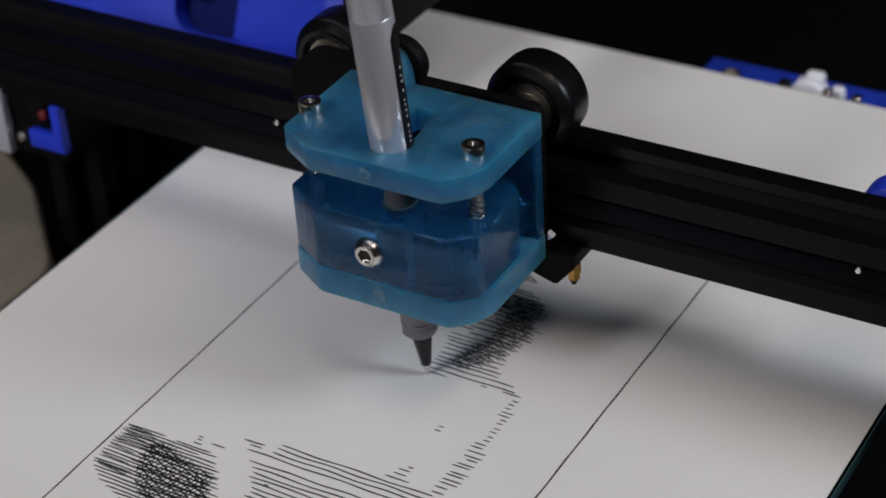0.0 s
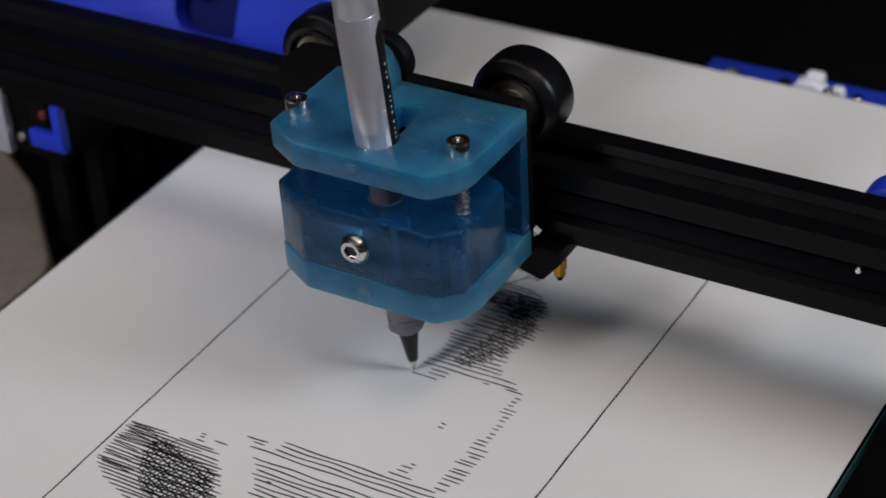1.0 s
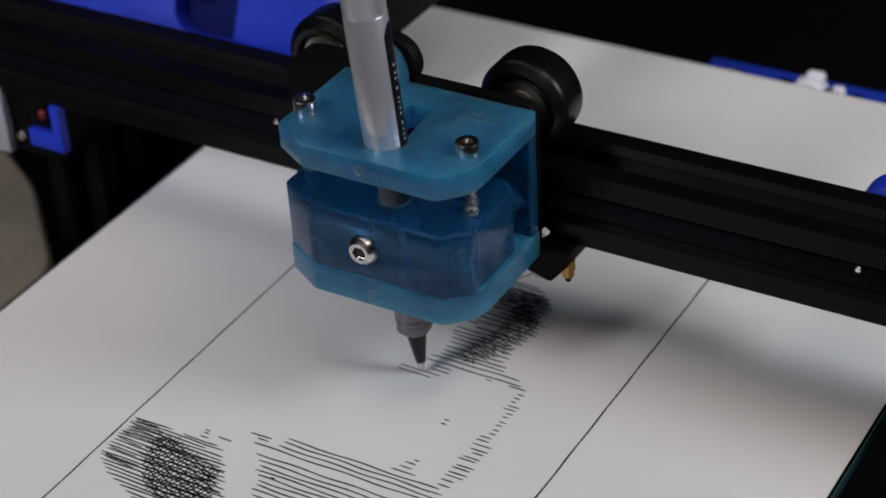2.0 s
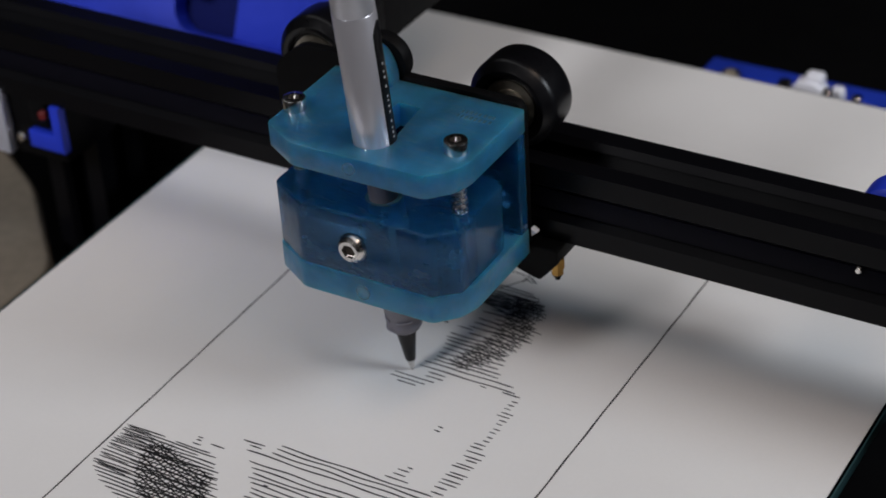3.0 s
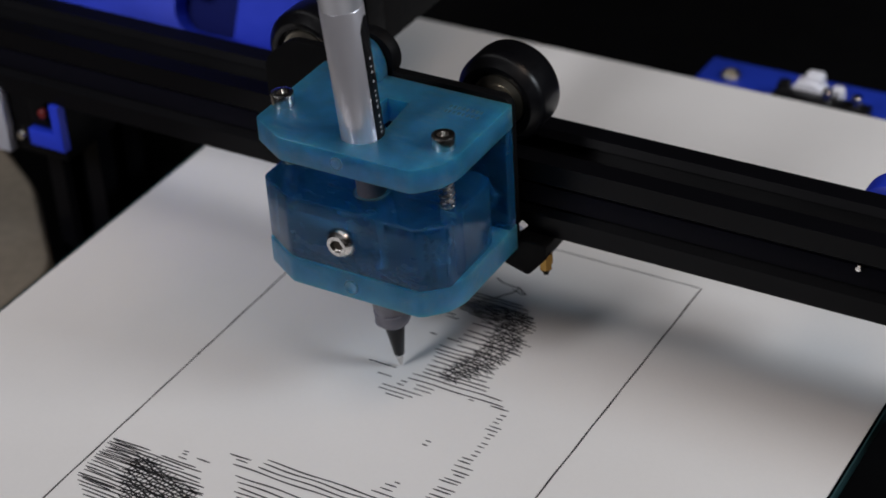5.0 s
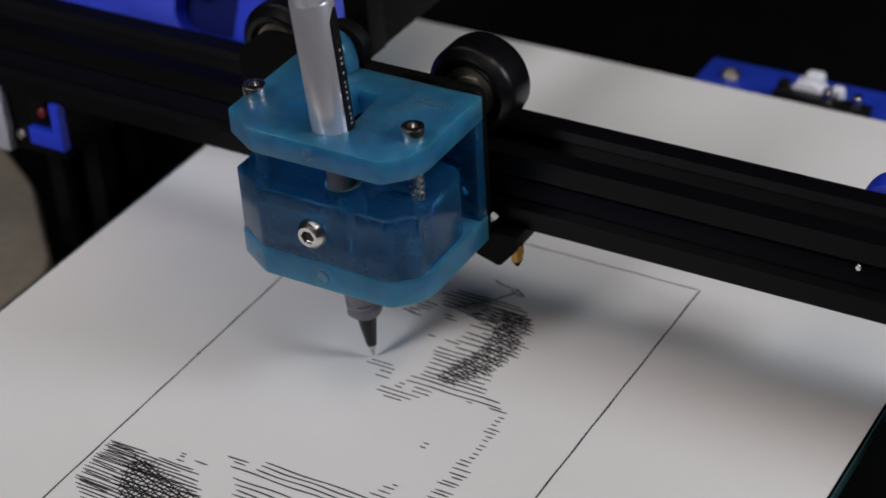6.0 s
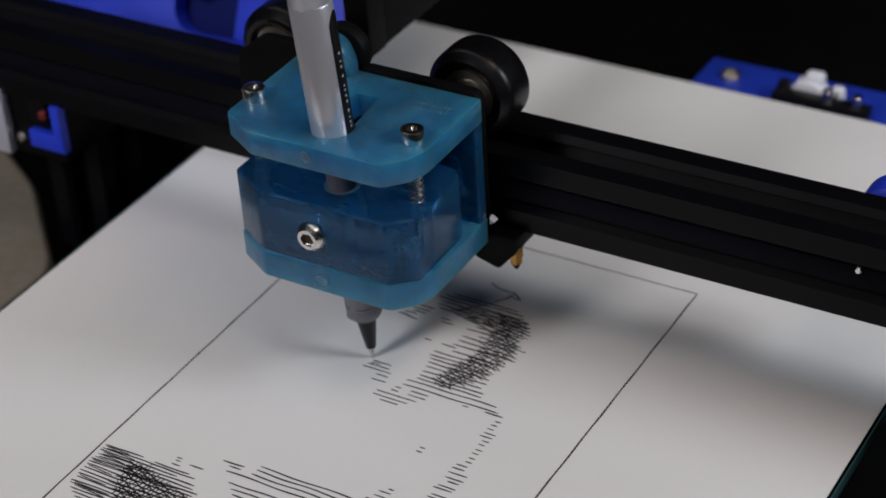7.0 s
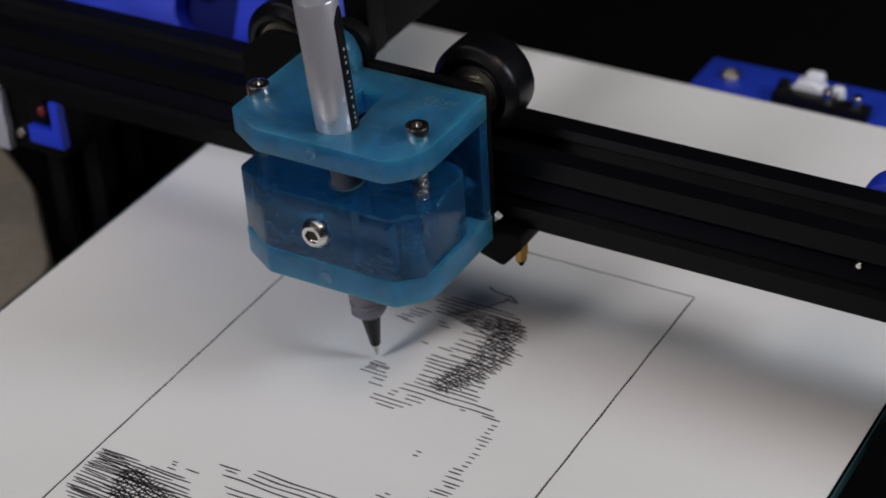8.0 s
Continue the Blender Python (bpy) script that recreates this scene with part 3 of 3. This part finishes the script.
def build_board():
    b = thing("circuit_board", "blue circuit board with white connectors behind the bed", "circuit board")
    part("board", box(10, 110, 118, 158.6, -9.6, -8, 0.2), PCB, b, "blue board")
    part("mount_screw", lathe([(0, 0), (3.0, 0), (3.0, 1.2), (2.2, 2.0), (1.4, 2.1), (1.2, 1.2), (0, 1.1)], (19.5, 149.0, -8), (0, 0, 1), 24), DARKSTEEL, b, "steel mounting screw")
    part("chip", box(36.6, 66, 138.6, 144.0, -8, -4.2, 0.4), PENBLACK, b, "black pin header")
    part("connector", box(44.0, 49.6, 145.8, 150.0, -5, 0.2, 1.2, 3, bm=prism(rounded([(38.4, -8), (51.0, -8), (50.6, -3.8), (47.5, -2.0), (42.0, -2.4)], 0.6), 144.4, 149.0, "y", 0.7)), NYLON, b, "white plug connector")
    part("connector", box(52.4, 56.4, 144.6, 148.6, -8, -2.4, 1.2, 3), NYLON, b, "small white plug connector")
    part("key", box(36.8, 40.2, 142.2, 146.4, -8, -2.6, 0.5), PENBLACK, b, "black connector key")
    for x in (53.0, 62.0):
        part("capacitor", lathe([(0, 0), (1.5, 0), (1.5, 3.2), (1.2, 3.5), (0, 3.5)], (x, 141.4, -4.3), (0, 0, 1), 20), STEEL, b, "small silver capacitor")


def build_tan():
    tagged(part("cloth", prism(rounded([(-162, 36), (-128, 3), (-128, -160), (-420, -160), (-420, 170), (-245, 84)], 7), -71, -30, "z", 5, 4), TAN), "folded tan cloth lying beside the machine", "cloth")


def build_upright():
    f = thing("upright", "black slotted aluminium upright on its base rail", "frame")
    part("post", prism([(a - 139.5, b) for a, b in slot_profile(0, 20)], -71.5, 24, "z", 0.15, 1), ALU, f, "black slotted post", 30)
    part("base_rail", prism(slot_profile(-0.4, -71.5), -121, -100, "x", 0.15, 1), ALU, f, "black slotted rail", 30)
    part("side_cover", box(-139, -99, 40.3, 66, -71.5, 10, 1.2), BLACK, f, "black side cover")


build_upright()
build_blue_panel()
build_motor()
build_board()
build_tan()


# ---- ink drawing on the sheet: hatching at a fixed row pitch ----
PITCH = 1.53
WIDTH = 0.44
RNG = random.Random(11)


def ink_line(bm, u0, v0, u1, v1, width=WIDTH, wave=0.10, top=0.022):
    """A slightly wavering raised ink stroke with rounded ends."""
    n = max(2, int(math.hypot(u1 - u0, v1 - v0) / 1.4) + 1)
    ph, fr = RNG.uniform(0, 6.28), RNG.uniform(0.25, 0.45)
    d = Vector((u1 - u0, v1 - v0)).normalized()
    side = Vector((-d.y, d.x))
    left, right = [], []
    for k in range(n + 1):
        t = k / n
        p = Vector((u0, v0)).lerp(Vector((u1, v1)), t) + side * wave * math.sin(ph + fr * t * n * 1.4)
        w = width * (0.5 + 0.05 * math.sin(ph * 3 + k * 0.6)) * (0.55 if k in (0, n) else 1.0)
        left.append(bm.verts.new((*(p + side * w), top)))
        right.append(bm.verts.new((*(p - side * w), top)))
    for k in range(n):
        bm.faces.new((right[k], right[k + 1], left[k + 1], left[k]))
    # edge of the ink film
    rim = right + left[::-1]
    low = [bm.verts.new((v.co.x, v.co.y, top - 0.03)) for v in rim]
    for k in range(len(rim)):
        j = (k + 1) % len(rim)
        bm.faces.new((rim[k], low[k], low[j], rim[j]))
    return bm


def between(table, v):
    """Linear interpolation in a short table of (v, u)."""
    if v >= table[0][0]:
        return table[0][1]
    for (a, p), (b, q) in zip(table, table[1:]):
        if a >= v >= b:
            return p + (q - p) * (a - v) / (a - b)
    return table[-1][1]


def inside(u, v, poly):
    hit = False
    for (a, b), (c, d) in zip(poly, poly[1:] + poly[:1]):
        if (b > v) != (d > v) and u < (c - a) * (v - b) / (d - b) + a:
            hit = not hit
    return hit


def cross_hatch(bm, poly, angle, pitch, ragged=0.8, width=WIDTH, wave=0.22):
    """Strokes at an angle, clipped to a patch with ragged ends."""
    d = Vector((math.cos(angle), math.sin(angle)))
    s = Vector((-d.y, d.x))
    mid = sum((Vector(p) for p in poly), Vector((0, 0))) / len(poly)
    for k in range(-40, 41):
        o = mid + s * pitch * (k + RNG.uniform(-0.15, 0.15))
        run = None
        steps = [i * 0.3 for i in range(-120, 121)]
        for t in steps:
            p = o + d * t
            if inside(p.x, p.y, poly):
                run = (run[0], t) if run else (t, t)
            elif run:
                if run[1] - run[0] > 1.0:
                    a, b = o + d * (run[0] - RNG.uniform(0, ragged)), o + d * (run[1] + RNG.uniform(0, ragged))
                    ink_line(bm, a.x, a.y, b.x, b.y, width, wave)
                run = None


def ink(name, bm, label):
    return tagged(part(name, bm, INK, SHEET, label, 0), kind="stuff")


def draw_border():
    for u in (-37.6, 61.6):
        bm = bmesh.new()
        ink_line(bm, u, -138, u, 38.9, 0.44 if u < 0 else 0.46, 0.05)
        part("border_line", bm, INK, SHEET, "thin black ruled border line", 0)
    bm = bmesh.new()
    ink_line(bm, -37.6, 38.9, 61.6, 38.9, 0.34, 0.05)
    part("border_line", bm, INK, SHEET, "thin black ruled border line", 0)


def draw_hair():
    """Lower patch: rows from a ragged edge, cross-hatched in the middle."""
    bm = bmesh.new()
    lefts = [(-74.7, -36.6), (-88.3, -36.2), (-92, -33.1), (-95.1, -28.3), (-98, -20.8), (-106, -14)]
    rights = [(-74.0, -26), (-75.2, -24.6), (-75.9, -17.6), (-77.8, -9.5), (-79.8, -6.6), (-83.3, -5), (-88.8, -1), (-106, 4)]
    v = -74.7
    while v > -106:
        l, r = between(lefts, v), between(rights, v)
        ink_line(bm, l + RNG.uniform(-0.2, 1.4), v, r + RNG.uniform(-1.4, 0.5), v)
        if v > -90 and RNG.random() < 0.55:
            ink_line(bm, l + RNG.uniform(0, 1.8), v - 0.4, l + RNG.uniform(7, 12), v - 0.7, 0.32)
        v -= RNG.uniform(0.95, 1.35)
    core = [(-27.5, -77.4), (-22.5, -76.4), (-14, -80), (-7.5, -82), (-4, -88.5), (-2, -96), (-11, -97), (-16.5, -94.7), (-20.6, -92.4), (-24.3, -87.6), (-26.8, -82.1)]
    cross_hatch(bm, core, radians(158), 1.45, 1.4, 0.38, 0.12)
    cross_hatch(bm, core, radians(66), 1.15, 1.0, 0.36, 0.10)
    cross_hatch(bm, core, radians(2), 2.2, 2.6, 0.42, 0.2)
    for v, a, b in ((-72.0, -14.4, -10.6), (-73.5, -22.4, -12.6), (-74.3, -21, -10.4), (-71.1, -18.7, -17.2), (-72.2, -18.4, -17.0), (-73.4, -18.6, -16.2)):
        ink_line(bm, a, v - 1.4 if a < -20 else v, b, v - 1.4 if a < -20 else v)
    ink("hair_hatching", bm, "dense cross-hatched black ink patch")


def draw_collar():
    """Long parallel rows."""
    bm = bmesh.new()
    for v, a, b in ((-65.5, 0.7, 41.0), (-66.9, 0.5, 42.6), (-68.5, 0.2, 42.0), (-70.1, -5.7, 43.6), (-73.1, -2.9, 41.5), (-74.8, -1.1, 43.8),
                    (-76.4, 0.2, 43.4), (-77.8, 0.1, 44.4), (-79.3, 1.6, 43.0), (-80.8, 2.8, 44.0), (-82.3, 3.4, 42.0), (-83.9, 3.0, 43.0), (-85.4, 4.4, 41.0),
                    (-87.0, 5.0, 40.0), (-67.2, -8.4, -2.6), (-68.5, -6.0, -2.7), (-78.6, 4.8, 6.0)):
        ink_line(bm, a, v, b, v, wave=0.16)
    for v, a, b in ((-63.8, 27.6, 33.9), (-62.1, 28.8, 32.1), (-60.5, 29.1, 32.2), (-59.1, 30.8, 32.3), (-43.4, 29.6, 31.1), (-44.9, 29.5, 31.1), (-25.8, 30.9, 32.6)):
        ink_line(bm, a, v, b, v, wave=0.03)
    ink("collar_hatching", bm, "long parallel black ink strokes")


def draw_contour():
    """Short dashes down the far outline."""
    bm = bmesh.new()
    reach = ((-25.7, 36.8, 41.7), (-27.7, 40.5, 42.2), (-29.2, 40.3, 42.0), (-30.7, 40.2, 41.9), (-32.3, 40.2, 43.4), (-33.6, 39.8, 43.2), (-35.1, 41.3, 43.2),
             (-36.6, 41.2, 42.8), (-38.5, 41.5, 43.4), (-39.9, 41.3, 43.1), (-41.7, 41.6, 43.2), (-43.3, 41.5, 43.2), (-44.9, 40.1, 43.1), (-46.3, 39.8, 43.1),
             (-48.0, 39.8, 44.7), (-49.8, 40.1, 44.8), (-51.0, 41.3, 44.3), (-52.9, 40.0, 44.5), (-53.9, 39.3, 44.1), (-56.2, 40.2, 44.8), (-57.3, 39.7, 44.3),
             (-59.0, 39.7, 44.6), (-60.3, 39.6, 44.3), (-62.0, 39.5, 42.8), (-63.9, 39.7, 43.0))
    for v, a, b in reach:
        ink_line(bm, a, v, b, v, wave=0.03)
    ink("contour_dashes", bm, "row of short black ink dashes")


def draw_brow():
    """Upper patch: rows at the pitch, denser cross-hatched core."""
    bm = bmesh.new()
    rows = ((-24.8, 13.9, 39.7), (-22.9, 14.0, 38.1), (-21.3, 15.8, 33.4), (-20.0, 15.8, 33.0), (-18.2, 15.5, 32.3), (-16.4, 15.4, 32.6), (-14.7, 15.0, 32.1),
            (-13.2, 14.6, 31.8), (-11.8, 13.8, 26.0), (-10.2, 14.0, 32.1), (-8.4, 18.0, 32.2), (-7.0, 14.2, 19.0), (-5.7, 16.7, 33.8), (-3.9, 17.1, 32.0),
            (-2.0, 17.2, 31.6), (-0.5, 21.0, 31.6), (1.2, 16.7, 30.0), (2.8, 18.4, 29.8), (4.5, 14.0, 29.2), (6.0, 6.0, 30.0), (7.4, 5.0, 30.7), (8.8, 5.2, 29.0),
            (10.3, 3.4, 28.0), (11.7, 4.9, 27.0))
    for v, a, b in rows:
        ink_line(bm, a, v, b + RNG.uniform(-0.8, 0.6), v)
    for v, a, b in ((-26.4, 17.0, 21.9), (2.4, 8.7, 11.5), (1.2, 9.4, 13.0), (0.0, -2.1, 1.6), (-0.5, 0.2, 3.8), (1.3, -1.0, 2.6), (2.4, 0.5, 4.5), (3.6, 0.0, 5.0), (5.0, 0.7, 5.4),
                    (-6.8, 9.3, 11.4), (12.9, 6.5, 25.0), (9.6, 12.0, 29.6), (6.7, 9.0, 29.5), (8.1, 10.0, 29.8), (5.2, 11.0, 28.0)):
        ink_line(bm, a, v, b, v, wave=0.06)
    core = [(20.2, -21.4), (21.7, -14.4), (24.0, -7.5), (23.4, 3.4), (29.8, 3.6), (32.0, -1.8), (30.6, -11.6), (27.5, -17.4), (23.7, -22.0)]
    cross_hatch(bm, core, radians(159), 1.15, 1.8, 0.32, 0.12)
    cross_hatch(bm, core, radians(62), 1.3, 0.9, 0.30, 0.10)
    cross_hatch(bm, core, radians(-2), 1.5, 3.0, 0.36, 0.2)
    band = [(13.6, 3.6), (15.0, 7.0), (21.5, 10.8), (28.0, 10.4), (30.8, 7.6), (30.6, 3.8), (24.0, 3.2)]
    cross_hatch(bm, band, radians(170), 1.2, 2.2, 0.40, 0.12)
    cross_hatch(bm, [(22.0, 3.4), (22.6, 10.4), (28.0, 10.4), (30.8, 7.6), (30.6, 3.8)], radians(64), 1.4, 0.9, 0.36, 0.10)
    # loose scribble at the top, and a blot at the lower end
    for a, b, c, d, w in ((12.8, 21.2, 15.3, 19.9, 0.55), (13.6, 20.6, 15.6, 19.6, 0.5), (15.1, 20.0, 20.2, 19.1, 0.45), (19.4, 19.9, 23.3, 17.4, 0.55), (19.0, 18.4, 22.6, 17.3, 0.45),
                          (19.9, 17.6, 16.1, 12.3, 0.40), (16.1, 12.3, 10.7, 6.5, 0.34), (20.4, 18.8, 19.7, 16.4, 0.5), (20.4, -21.0, 23.6, -22.0, 0.55)):
        ink_line(bm, a, b, c, d, w * 0.85)
    ink("brow_hatching", bm, "dark cross-hatched black ink patch")


draw_border()
draw_hair()
draw_collar()
draw_contour()
draw_brow()

# strokes that the pen lays down: row, from, to, first and last second
FRESH = ((-27.85, 17.3, 21.8, 0.02, 0.30), (-29.5, 20.3, 9.6, 0.58, 1.22), (-31.0, 9.5, 18.7, 1.50, 2.02), (-32.3, 12.1, 16.9, 2.30, 2.55),
         (-27.9, 12.7, 14.4, 2.98, 3.12), (-26.5, 14.5, 13.0, 3.36, 3.50), (-26.2, 9.9, 6.2, 3.74, 4.02), (-22.7, 1.6, 9.2, 4.28, 4.86),
         (-24.2, 9.4, 6.2, 5.10, 5.32), (-21.4, 7.9, 2.2, 5.52, 5.90), (-20.7, 2.6, 5.0, 6.16, 6.34), (-19.9, 7.7, 2.7, 6.54, 6.84),
         (-19.3, 2.2, 7.9, 7.00, 7.40), (-18.4, 6.2, 2.9, 7.66, 7.90))
STROKES = []


def draw_fresh():
    for v, a, b, t0, t1 in FRESH:
        n = max(2, round(abs(b - a) / 1.3))
        for k in range(n):
            p, q = a + (b - a) * k / n, a + (b - a) * (k + 1) / n
            lap = 0.12 if b > a else -0.12
            bm = bmesh.new()
            ink_line(bm, p - lap, v, q + lap, v, WIDTH, 0.02)
            STROKES.append((part("fresh_stroke", bm, INK, SHEET, smooth=0), t0 + (t1 - t0) * (k + 0.6) / n))


draw_fresh()


def motions():
    walk(CARRIAGE, [(t, pose(x * MM, 0, z * MM)) for t, x, z in CARRIAGE_PATH])
    walk(PEN, [(t, pose(x * MM, 0, z * MM)) for t, x, z in CARRIAGE_PATH])
    walk(GANTRY, [(t, pose(0, 0, z * MM)) for t, x, z in CARRIAGE_PATH])
    walk(BED, [(t, pose(0, y * MM, 0)) for t, y in BED_PATH])
    walk(SHEET, [(t, pose(0, y * MM, 0)) for t, y in BED_PATH])
    # the wet ink comes up through the sheet's face as the pen passes
    for ob, t in STROKES:
        low, high = pose(0, 0, -0.00012), pose(0, 0, 0)
        walk(ob, [(0.0, low), (max(0.04, t - 0.07), low), (max(0.08, t), high), (8.0, high)])

motions()
